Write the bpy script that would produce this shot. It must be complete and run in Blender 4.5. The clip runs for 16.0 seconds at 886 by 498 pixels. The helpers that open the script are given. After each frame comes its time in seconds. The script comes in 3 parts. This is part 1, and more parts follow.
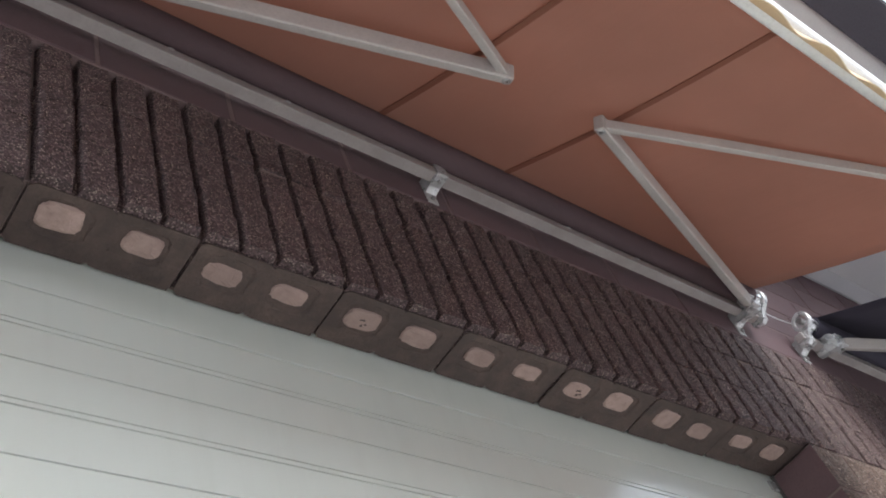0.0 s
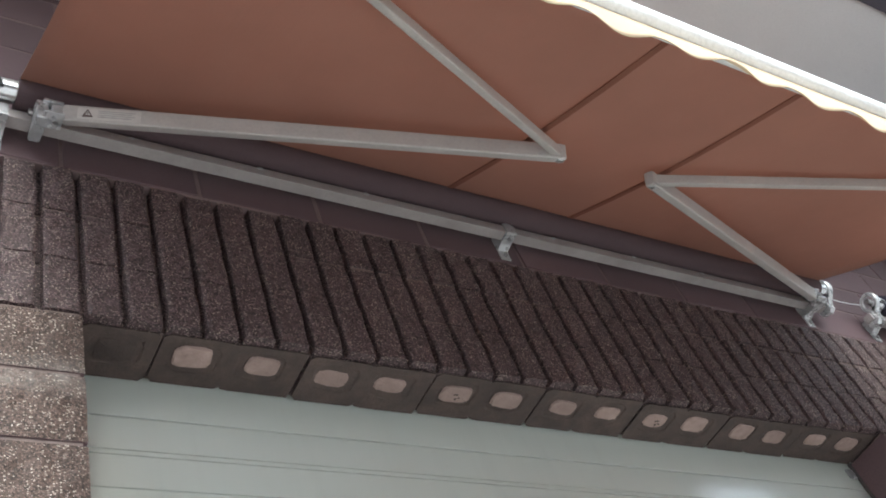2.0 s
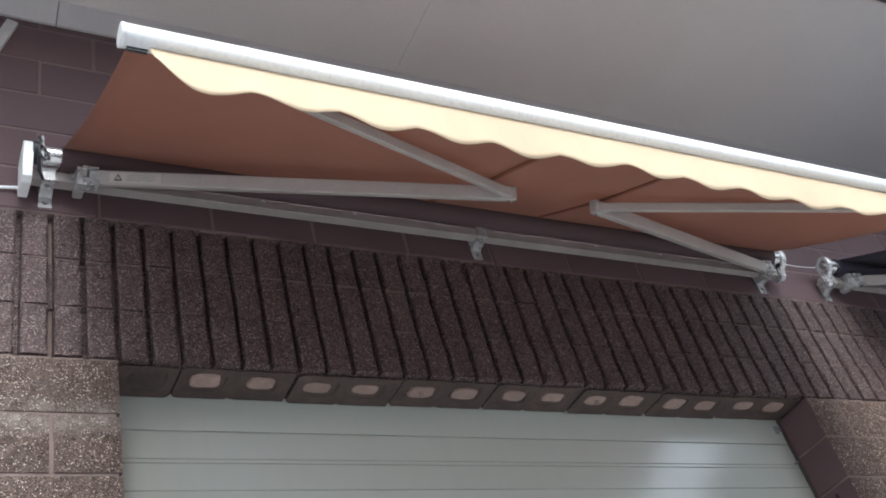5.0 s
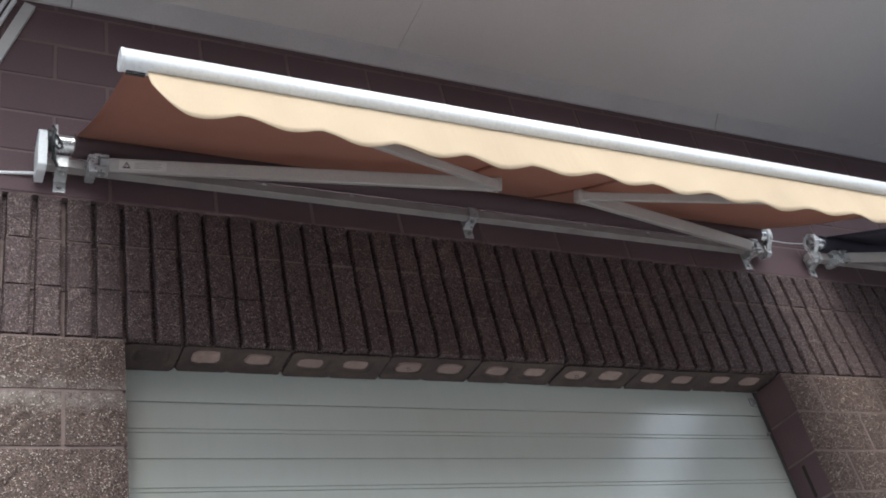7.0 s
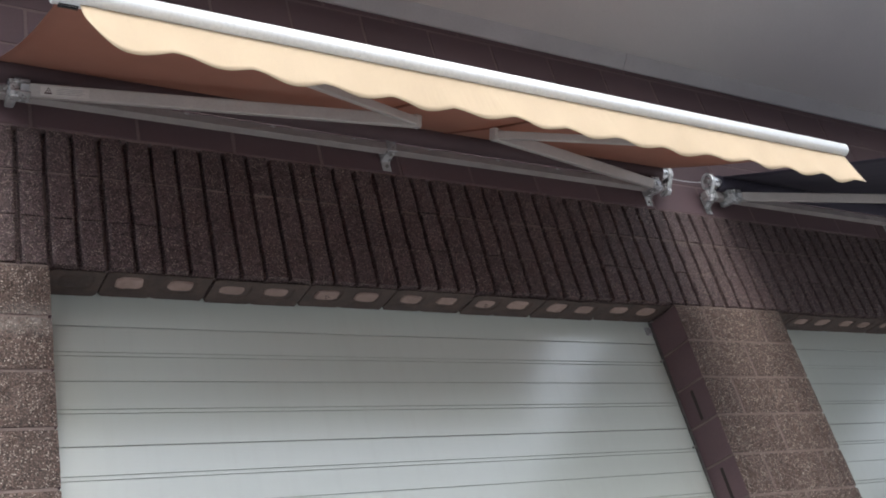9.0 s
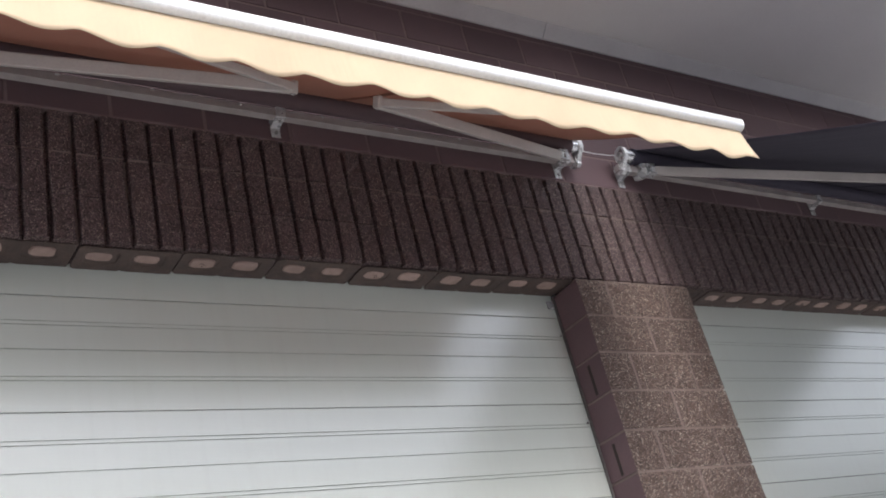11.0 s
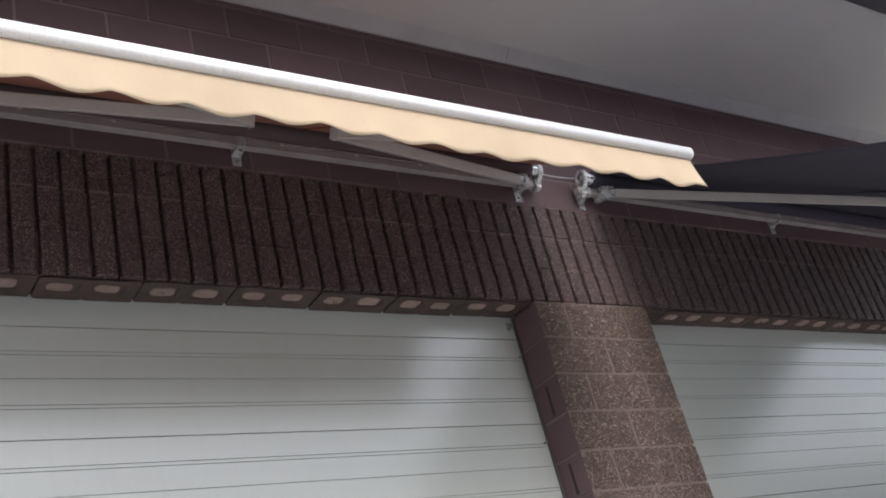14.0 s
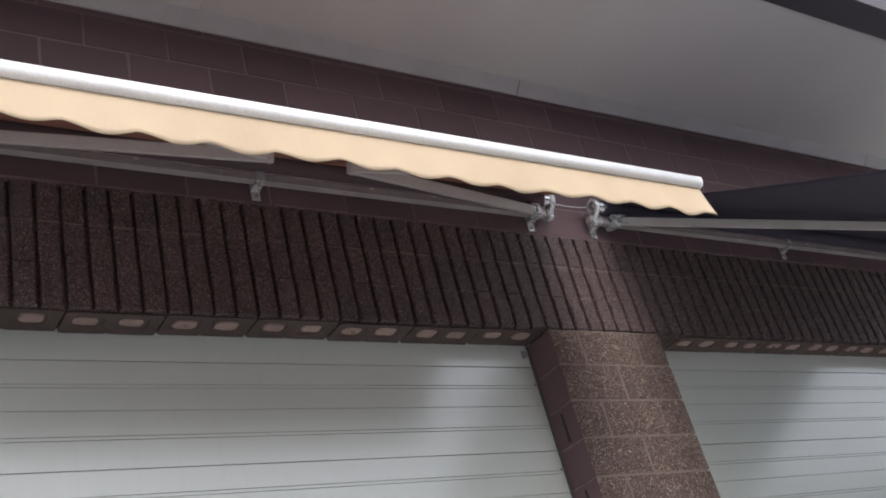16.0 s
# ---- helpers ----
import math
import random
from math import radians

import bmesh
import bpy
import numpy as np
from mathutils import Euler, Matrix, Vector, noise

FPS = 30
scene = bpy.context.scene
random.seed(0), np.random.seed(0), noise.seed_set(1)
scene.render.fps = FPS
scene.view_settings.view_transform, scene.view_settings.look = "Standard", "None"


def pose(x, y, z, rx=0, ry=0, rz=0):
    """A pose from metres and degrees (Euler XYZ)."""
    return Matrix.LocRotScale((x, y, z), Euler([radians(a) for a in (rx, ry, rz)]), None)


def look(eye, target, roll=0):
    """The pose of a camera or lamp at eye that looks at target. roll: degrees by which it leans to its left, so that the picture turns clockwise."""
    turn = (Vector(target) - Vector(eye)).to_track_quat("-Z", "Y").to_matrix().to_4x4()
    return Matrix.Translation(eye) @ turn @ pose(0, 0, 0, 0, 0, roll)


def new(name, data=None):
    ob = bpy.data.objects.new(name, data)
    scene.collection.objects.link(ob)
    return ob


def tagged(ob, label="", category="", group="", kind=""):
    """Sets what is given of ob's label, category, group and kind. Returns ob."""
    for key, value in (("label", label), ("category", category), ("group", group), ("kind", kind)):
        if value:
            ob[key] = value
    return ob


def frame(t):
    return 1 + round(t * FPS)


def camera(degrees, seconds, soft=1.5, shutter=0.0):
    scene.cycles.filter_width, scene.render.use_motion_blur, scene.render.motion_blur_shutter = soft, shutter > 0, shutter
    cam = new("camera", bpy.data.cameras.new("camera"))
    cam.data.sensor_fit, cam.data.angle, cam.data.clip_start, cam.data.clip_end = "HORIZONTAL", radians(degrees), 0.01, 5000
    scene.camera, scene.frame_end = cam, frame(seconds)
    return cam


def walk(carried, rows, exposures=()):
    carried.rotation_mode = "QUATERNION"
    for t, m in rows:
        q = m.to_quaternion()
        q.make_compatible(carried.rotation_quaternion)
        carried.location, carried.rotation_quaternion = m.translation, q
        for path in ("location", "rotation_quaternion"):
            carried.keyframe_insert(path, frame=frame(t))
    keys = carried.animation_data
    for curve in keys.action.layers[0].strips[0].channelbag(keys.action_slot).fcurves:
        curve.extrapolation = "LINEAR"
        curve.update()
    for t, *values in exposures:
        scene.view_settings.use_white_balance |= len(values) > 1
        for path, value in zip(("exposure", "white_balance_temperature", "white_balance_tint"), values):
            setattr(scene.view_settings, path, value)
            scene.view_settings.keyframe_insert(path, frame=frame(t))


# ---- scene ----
cam = camera(47.3, 16.0, soft=1.9)
PATH = [
    (0, (-0.252, -1.213, 1.738), (0.849, -0.429, 3.212), -24.4),
    (0.5, (-0.346, -1.221, 1.787), (0.668, -0.372, 3.288), -25.0),
    (1, (-0.439, -1.351, 1.798), (0.588, -0.458, 3.264), -25.6),
    (1.5, (-0.493, -1.485, 1.77), (0.531, -0.577, 3.229), -26.1),
    (2, (-0.518, -1.672, 1.749), (0.483, -0.716, 3.192), -24.9),
    (2.5, (-0.544, -1.854, 1.733), (0.439, -0.845, 3.153), -23.8),
    (3, (-0.579, -2.001, 1.769), (0.399, -0.945, 3.157), -23.0),
    (3.5, (-0.577, -2.22, 1.756), (0.369, -1.098, 3.114), -21.2),
    (4, (-0.595, -2.373, 1.735), (0.343, -1.205, 3.06), -20.3),
    (4.5, (-0.614, -2.519, 1.709), (0.322, -1.305, 2.993), -19.1),
    (5, (-0.635, -2.675, 1.699), (0.3, -1.413, 2.937), -17.7),
    (7.5, (-0.629, -3.076, 1.717), (0.27, -1.687, 2.84), -14.1),
    (8, (-0.69, -3.117, 1.685), (0.245, -1.736, 2.789), -14.6),
    (8.5, (-0.73, -3.194, 1.64), (0.257, -1.808, 2.691), -15.0),
    (9, (-0.762, -3.154, 1.686), (0.317, -1.771, 2.647), -15.5),
    (9.5, (-0.677, -3.224, 1.701), (0.426, -1.819, 2.599), -14.8),
    (10, (-0.537, -3.247, 1.678), (0.566, -1.85, 2.589), -14.6),
    (12.5, (-0.264, -3.511, 1.604), (0.845, -2.1, 2.487), -14.6),
    (13, (-0.255, -3.534, 1.608), (0.848, -2.126, 2.501), -14.6),
    (13.5, (-0.282, -3.506, 1.622), (0.834, -2.114, 2.526), -15.0),
    (14, (-0.305, -3.524, 1.635), (0.82, -2.138, 2.538), -15.1),
    (14.5, (-0.32, -3.529, 1.641), (0.811, -2.155, 2.552), -15.3),
    (15, (-0.339, -3.546, 1.653), (0.799, -2.181, 2.57), -15.4),
    (15.5, (-0.347, -3.566, 1.607), (0.789, -2.215, 2.547), -15.9),
    (16, (-0.372, -3.585, 1.61), (0.73, -2.216, 2.564), -15.7),
]
EXPOSURE = [  # seconds, stops, temperature, tint
    (0, 0.98, 6550, 9), (0.5, 1.32, 6550, 9), (1, 0.85, 6550, 10), (1.5, 0.82, 6520, 8), (2, 0.95, 6420, 4), (2.5, 0.84, 6400, 5), (3, 0.53, 6300, 7), (3.5, 0.48, 6300, 7), (5, 0.55, 6280, 7),
    (7.5, 0.14, 6280, 7), (8.5, 0.12, 6350, 8), (9.5, 0.38, 6550, 11), (10.2, 0.52, 6600, 13), (12.3, 0.20, 6600, 12), (14, 0.12, 6600, 13), (16, 0.10, 6600, 13),
]
walk(cam, [(t, look(eye, target, roll)) for t, eye, target, roll in PATH], EXPOSURE)
SKY, SUN = 0.31, 2.2

# ---- light: an overcast, rainy day, open on the street side ----
world = bpy.data.worlds.new("overcast_sky")
scene.world = world
world.use_nodes = True
wn = world.node_tree
sky = wn.nodes.new("ShaderNodeTexSky")
sky.sky_type = "NISHITA"
sky.sun_disc = False
sky.sun_elevation = radians(44)
sky.sun_rotation = radians(188)
sky.dust_density = 1.5
sky.air_density = 1.0
wn.nodes["Background"].inputs["Strength"].default_value = SKY
grey = wn.nodes.new("ShaderNodeHueSaturation")
grey.inputs["Saturation"].default_value = 0.42
wn.links.new(sky.outputs["Color"], grey.inputs["Color"])
wn.links.new(grey.outputs["Color"], wn.nodes["Background"].inputs["Color"])

sun_data = bpy.data.lights.new("sun", "SUN")
sun_data.energy = SUN
sun_data.angle = radians(28)
sun_data.color = (1.0, 0.99, 0.97)
sun = new("sun", sun_data)
sun.matrix_world = look((0.6, -8.0, 10.4), (1.6, 0.0, 2.6))

# ---- sizes ----
B = 0.2032            # block course
L = 0.4064            # block length
H = 18 * B            # underside of the lintel
DOOR = 3.048          # clear width of a doorway
PIER = 2 * L          # pier between two doorways
PITCH = DOOR + PIER   # from one doorway to the next
DEPTH = 0.2           # thickness of the block wall
SOFFIT = 5.385
JOINT = 0.012


# ---- materials ----
def nodes_of(name):
    m = bpy.data.materials.new(name)
    m.use_nodes = True
    nt = m.node_tree
    return m, nt, nt.nodes["Principled BSDF"]


def math_node(nt, op, a, b):
    n = nt.nodes.new("ShaderNodeMath")
    n.operation = op
    for i, v in enumerate((a, b)):
        if isinstance(v, (int, float)):
            n.inputs[i].default_value = v
        else:
            nt.links.new(v, n.inputs[i])
    return n.outputs[0]


def mix_node(nt, fac, a, b, how="MIX"):
    n = nt.nodes.new("ShaderNodeMix")
    n.data_type = "RGBA"
    n.blend_type = how
    for sock, v in ((n.inputs[0], fac), (n.inputs[6], a), (n.inputs[7], b)):
        if isinstance(v, (int, float)):
            sock.default_value = v
        elif isinstance(v, tuple):
            sock.default_value = (*v, 1)
        else:
            nt.links.new(v, sock)
    return n.outputs[2]


def noise_node(nt, vec, scale, detail=4, rough=0.6):
    n = nt.nodes.new("ShaderNodeTexNoise")
    n.inputs["Scale"].default_value = scale
    n.inputs["Detail"].default_value = detail
    n.inputs["Roughness"].default_value = rough
    nt.links.new(vec, n.inputs["Vector"])
    return n.outputs["Fac"]


def ramp_node(nt, fac, a, b):
    n = nt.nodes.new("ShaderNodeMapRange")
    n.inputs["From Min"].default_value, n.inputs["From Max"].default_value = a, b
    nt.links.new(fac, n.inputs["Value"])
    return n.outputs["Result"]


def bump_node(nt, height, strength, distance, bsdf, normal=None):
    n = nt.nodes.new("ShaderNodeBump")
    n.inputs["Strength"].default_value = strength
    n.inputs["Distance"].default_value = distance
    nt.links.new(height, n.inputs["Height"])
    if normal is not None:
        nt.links.new(normal, n.inputs["Normal"])
    nt.links.new(n.outputs["Normal"], bsdf.inputs["Normal"])
    return n.outputs["Normal"]


def surface(name, base, other, rough=0.6, metal=0.0, scale=6.0, fine=90.0, bump=0.2, dist=0.002, vary=0.0, coat=0.0):
    """Two-scale colour variation between base and other, with fine relief."""
    m, nt, b = nodes_of(name)
    pos = nt.nodes.new("ShaderNodeNewGeometry").outputs["Position"]
    big = ramp_node(nt, noise_node(nt, pos, scale), 0.35, 0.68)
    small = noise_node(nt, pos, fine, 3)
    col = mix_node(nt, big, base, other)
    dark = tuple(c * 0.72 for c in base)
    col = mix_node(nt, math_node(nt, "MULTIPLY", ramp_node(nt, small, 0.45, 0.75), 0.5), col, dark)
    if vary:
        info = nt.nodes.new("ShaderNodeObjectInfo").outputs["Random"]
        col = mix_node(nt, math_node(nt, "MULTIPLY", info, vary), col, tuple(c * 0.6 for c in base))
    nt.links.new(col, b.inputs["Base Color"])
    b.inputs["Metallic"].default_value = metal
    r = math_node(nt, "ADD", math_node(nt, "MULTIPLY", big, 0.16), rough - 0.08)
    nt.links.new(r, b.inputs["Roughness"])
    b.inputs["Coat Weight"].default_value = coat
    bump_node(nt, small, bump, dist, b)
    return m


def stone(name, base, other, fleck, amount, bump=0.6):
    """Split-face concrete block: brown paste with exposed pale aggregate."""
    m, nt, b = nodes_of(name)
    pos = nt.nodes.new("ShaderNodeNewGeometry").outputs["Position"]
    info = nt.nodes.new("ShaderNodeObjectInfo").outputs["Random"]
    big = ramp_node(nt, noise_node(nt, pos, 5.0, 5), 0.36, 0.66)
    mid = noise_node(nt, pos, 34.0, 5, 0.7)
    col = mix_node(nt, big, base, other)
    col = mix_node(nt, math_node(nt, "MULTIPLY", info, 0.55), col, tuple(c * 0.68 for c in base))
    col = mix_node(nt, ramp_node(nt, mid, 0.5, 0.78), col, tuple(c * 0.5 for c in base))
    wob = nt.nodes.new("ShaderNodeTexNoise")
    wob.inputs["Scale"].default_value = 240.0
    nt.links.new(pos, wob.inputs["Vector"])
    bent = nt.nodes.new("ShaderNodeVectorMath")
    bent.operation = "MULTIPLY_ADD"
    nt.links.new(wob.outputs["Color"], bent.inputs[0])
    bent.inputs[1].default_value = (0.0016, 0.0016, 0.0016)
    nt.links.new(pos, bent.inputs[2])
    vor = nt.nodes.new("ShaderNodeTexVoronoi")
    vor.inputs["Scale"].default_value = 235.0
    nt.links.new(bent.outputs[0], vor.inputs["Vector"])
    sep = nt.nodes.new("ShaderNodeSeparateColor")
    nt.links.new(vor.outputs["Color"], sep.inputs[0])
    patch = ramp_node(nt, noise_node(nt, pos, 7.0, 5, 0.7), 0.30, 0.62)
    chosen = ramp_node(nt, math_node(nt, "ADD", sep.outputs[0], math_node(nt, "MULTIPLY", patch, 0.22)), 1.08 - amount, 1.12 - amount)
    core_of = ramp_node(nt, vor.outputs["Distance"], 0.62, 0.40)
    mask = math_node(nt, "MULTIPLY", math_node(nt, "MULTIPLY", chosen, core_of), ramp_node(nt, patch, -0.35, 0.5))
    tint = mix_node(nt, ramp_node(nt, sep.outputs[1], 0.62, 0.92), tuple(c * 1.7 for c in base), fleck)
    grit = mix_node(nt, math_node(nt, "MULTIPLY", ramp_node(nt, sep.outputs[2], 0.35, 0.8), 0.85), col, tuple(c * 0.2 for c in base))
    col = mix_node(nt, mask, grit, tint)
    xyz = nt.nodes.new("ShaderNodeSeparateXYZ")
    nt.links.new(pos, xyz.inputs[0])
    away = math_node(nt, "ABSOLUTE", math_node(nt, "SUBTRACT", xyz.outputs[2], H - B - 0.015), 0.0)
    salt = math_node(nt, "MULTIPLY", ramp_node(nt, away, 0.075, 0.0), ramp_node(nt, xyz.outputs[0], 0.3, -0.02))
    salt = math_node(nt, "MULTIPLY", salt, ramp_node(nt, noise_node(nt, pos, 14.0, 5, 0.7), 0.36, 0.62))
    col = mix_node(nt, math_node(nt, "MULTIPLY", salt, 0.42), col, (0.50, 0.46, 0.42))
    nt.links.new(col, b.inputs["Base Color"])
    nt.links.new(math_node(nt, "SUBTRACT", 0.72, math_node(nt, "MULTIPLY", mask, 0.35)), b.inputs["Roughness"])
    n1 = bump_node(nt, mid, bump, 0.010, b)
    bump_node(nt, mask, 0.6, 0.003, b, n1)
    return m


split_mat = stone("split_face_block", (0.104, 0.066, 0.053), (0.140, 0.091, 0.073), (0.62, 0.54, 0.46), 0.38)
rib_mat = stone("fluted_block", (0.096, 0.060, 0.060), (0.124, 0.079, 0.078), (0.38, 0.31, 0.25), 0.38, 0.5)
smooth_mat = surface("smooth_block", (0.120, 0.071, 0.078), (0.152, 0.094, 0.100), 0.75, scale=4, fine=160, bump=0.35, dist=0.003, vary=0.5)
mortar_mat = surface("mortar", (0.168, 0.124, 0.111), (0.245, 0.186, 0.168), 0.9, scale=9, fine=130, bump=0.5, dist=0.003)
dull_mortar_mat = surface("dull_mortar", (0.165, 0.112, 0.110), (0.215, 0.152, 0.146), 0.9, scale=2.5, fine=130, bump=0.5, dist=0.003)
lintel_mat = surface("lintel_underside", (0.062, 0.043, 0.037), (0.118, 0.084, 0.070), 0.85, scale=16, fine=140, bump=0.6, dist=0.004, vary=0.4)
grout_mat = surface("grout", (0.43, 0.305, 0.262), (0.29, 0.205, 0.178), 0.9, scale=24, fine=150, bump=0.6, dist=0.003, vary=0.75)
pit_mat = surface("grout_pit", (0.03, 0.022, 0.02), (0.05, 0.035, 0.03), 0.95)


def door_paint():
    """Satin factory paint, faintly streaked by rain, nearly even."""
    m, nt, b = nodes_of("door_paint")
    pos = nt.nodes.new("ShaderNodeNewGeometry").outputs["Position"]
    run = nt.nodes.new("ShaderNodeMapping")
    run.inputs["Scale"].default_value = (22.0, 1.0, 0.7)
    nt.links.new(pos, run.inputs["Vector"])
    streak = noise_node(nt, run.outputs[0], 1.0, 4)
    soft = noise_node(nt, pos, 0.9, 2)
    col = mix_node(nt, soft, (0.600, 0.632, 0.578), (0.570, 0.600, 0.548))
    col = mix_node(nt, math_node(nt, "MULTIPLY", ramp_node(nt, streak, 0.5, 0.8), 0.10), col, (0.40, 0.40, 0.36))
    nt.links.new(col, b.inputs["Base Color"])
    b.inputs["Roughness"].default_value = 0.22
    b.inputs["Specular IOR Level"].default_value = 0.9
    b.inputs["Coat Weight"].default_value = 0.45
    b.inputs["Coat Roughness"].default_value = 0.16
    bump_node(nt, noise_node(nt, pos, 5.0, 2), 0.05, 0.004, b)
    return m


door_mat = door_paint()
seal_mat = surface("rubber_seal", (0.085, 0.074, 0.070), (0.11, 0.097, 0.092), 0.7)
soffit_mat = surface("soffit_stucco", (0.80, 0.780, 0.738), (0.74, 0.720, 0.682), 0.85, scale=0.8, fine=220, bump=0.35, dist=0.002)
trim_mat = surface("soffit_trim", (0.56, 0.54, 0.525), (0.49, 0.47, 0.46), 0.55, scale=3, fine=120, bump=0.1)
fascia_mat = surface("fascia_paint", (0.075, 0.066, 0.078), (0.10, 0.088, 0.10), 0.6, scale=2, fine=90, bump=0.1)
bounce_mat = surface("pale_bounce_ground", (0.43, 0.43, 0.433), (0.36, 0.36, 0.363), 0.5, scale=0.5, fine=60, bump=0.5, dist=0.006)
far_mat = surface("block_wall_render", (0.16, 0.145, 0.14), (0.12, 0.11, 0.108), 0.9, scale=0.4, fine=20)
roof_mat = surface("roof_felt", (0.06, 0.06, 0.06), (0.09, 0.09, 0.09), 0.9)
alu_mat = surface("powder_coated_aluminium", (0.435, 0.395, 0.370), (0.375, 0.340, 0.318), 0.42, 0.0, scale=5, fine=110, bump=0.05, dist=0.001)
# darker than the arms: dirt, plus the bar's shade put into the colour
bar_mat = surface("shaded_weathered_bar", (0.330, 0.295, 0.280), (0.255, 0.222, 0.212), 0.45, 0.0, scale=7, fine=110, bump=0.08, dist=0.001)
white_mat = surface("white_powder_coat", (0.86, 0.87, 0.87), (0.80, 0.81, 0.81), 0.35, scale=4, fine=90, bump=0.03, dist=0.001)
cast_mat = surface("cast_aluminium", (0.66, 0.66, 0.66), (0.44, 0.44, 0.44), 0.28, 0.5, scale=18, fine=120, bump=0.15)
zinc_mat = surface("zinc_tube", (0.72, 0.72, 0.72), (0.62, 0.62, 0.63), 0.25, 0.9, scale=10, fine=140, bump=0.05)
black_mat = surface("black_plastic", (0.018, 0.018, 0.02), (0.03, 0.03, 0.032), 0.45)
bolt_mat = surface("steel_bolt", (0.42, 0.41, 0.40), (0.30, 0.29, 0.28), 0.35, 0.9)
sticker_mat = surface("sticker", (0.54, 0.50, 0.47), (0.50, 0.46, 0.43), 0.5)
ink_mat = surface("ink", (0.05, 0.02, 0.02), (0.08, 0.03, 0.03), 0.6)
greyink_mat = surface("grey_print", (0.30, 0.28, 0.27), (0.35, 0.33, 0.32), 0.6)


def cloth(name, base, other, through_light):
    m, nt, b = nodes_of(name)
    pos = nt.nodes.new("ShaderNodeNewGeometry").outputs["Position"]
    big = ramp_node(nt, noise_node(nt, pos, 2.2, 4), 0.3, 0.7)
    weave = noise_node(nt, pos, 420.0, 2)
    streak = nt.nodes.new("ShaderNodeMapping")
    streak.inputs["Scale"].default_value = (14.0, 1.2, 1.2)
    nt.links.new(pos, streak.inputs["Vector"])
    fold = noise_node(nt, streak.outputs[0], 1.0, 3)
    col = mix_node(nt, big, base, other)
    col = mix_node(nt, math_node(nt, "MULTIPLY", ramp_node(nt, weave, 0.45, 0.7), 0.35), col, tuple(c * 0.7 for c in base))
    nt.links.new(col, b.inputs["Base Color"])
    b.inputs["Roughness"].default_value = 0.85
    n1 = bump_node(nt, fold, 0.25, 0.02, b)
    bump_node(nt, weave, 0.2, 0.001, b, n1)
    tr = nt.nodes.new("ShaderNodeBsdfTranslucent")
    nt.links.new(mix_node(nt, 0.25, col, tuple(min(1.0, c * 2.0) for c in base)), tr.inputs["Color"])
    mx = nt.nodes.new("ShaderNodeMixShader")
    mx.inputs[0].default_value = through_light
    nt.links.new(b.outputs[0], mx.inputs[1])
    nt.links.new(tr.outputs[0], mx.inputs[2])
    nt.links.new(mx.outputs[0], nt.nodes["Material Output"].inputs["Surface"])
    return m


terracotta_mat = cloth("terracotta_canvas", (0.300, 0.178, 0.142), (0.250, 0.148, 0.118), 0.52)
cream_mat = cloth("cream_valance_canvas", (0.71, 0.57, 0.405), (0.65, 0.515, 0.36), 0.28)
navy_mat = cloth("navy_canvas", (0.030, 0.026, 0.042), (0.038, 0.032, 0.050), 0.06)
# terracotta roll: the shade near the wall is put into this dark colour
roll_mat = cloth("shaded_canvas_roll", (0.085, 0.052, 0.056), (0.070, 0.044, 0.048), 0.0)
seam_mat = cloth("canvas_seam", (0.20, 0.075, 0.045), (0.17, 0.065, 0.040), 0.1)

# ---- building blocks of meshes ----
ORIGIN = {}


def mesh_of(name, bm, material):
    bmesh.ops.recalc_face_normals(bm, faces=bm.faces)
    me = bpy.data.meshes.new(name)
    bm.to_mesh(me)
    bm.free()
    me.materials.append(material)
    return me


def part(name, bm, material, parent, label=""):
    """One mesh under parent; bm is in world places."""
    at = ORIGIN[parent.name]
    bmesh.ops.translate(bm, verts=bm.verts, vec=-at)
    ob = new(name, mesh_of(name, bm, material))
    ob.parent = parent
    ORIGIN[ob.name] = at
    return tagged(ob, label)


def thing(name, at, label, category, group="", kind=""):
    ob = new(name)
    ob.location = at
    ORIGIN[ob.name] = Vector(at)
    return tagged(ob, label, category, group, kind)


def solid(name, bm, material, label="", category="", kind=""):
    """A thing of one mesh, at world places."""
    ob = new(name, mesh_of(name, bm, material))
    ORIGIN[ob.name] = Vector((0, 0, 0))
    return tagged(ob, label, category, "", kind)


def bevelled(bm, width, segments=2):
    if width:
        bmesh.ops.bevel(bm, geom=bm.edges[:], offset=width, segments=segments, affect="EDGES", profile=0.6)
    return bm


def add_box(bm, x0, x1, y0, y1, z0, z1):
    m = Matrix.LocRotScale(((x0 + x1) / 2, (y0 + y1) / 2, (z0 + z1) / 2), None, (abs(x1 - x0), abs(y1 - y0), abs(z1 - z0)))
    return bmesh.ops.create_cube(bm, size=1.0, matrix=m)["verts"]


def box(x0, x1, y0, y1, z0, z1, bevel=0.0):
    bm = bmesh.new()
    add_box(bm, x0, x1, y0, y1, z0, z1)
    return bevelled(bm, bevel)


def frame_along(p, q, up=(0, 0, 1)):
    d = (Vector(q) - Vector(p)).normalized()
    side = d.cross(Vector(up)).normalized()
    top = side.cross(d)
    return Matrix((d, side, top)).transposed()


def beam(p, q, wide, high, up=(0, 0, 1), bevel=0.004):
    """A bar of rectangular section from p to q."""
    bm = bmesh.new()
    r = frame_along(p, q, up).to_4x4()
    mid = (Vector(p) + Vector(q)) / 2
    n = (Vector(q) - Vector(p)).length
    bmesh.ops.create_cube(bm, size=1.0, matrix=Matrix.Diagonal((n, wide, high, 1)))
    bevelled(bm, bevel, 3)
    bmesh.ops.transform(bm, verts=bm.verts, matrix=Matrix.Translation(mid) @ r)
    return bm


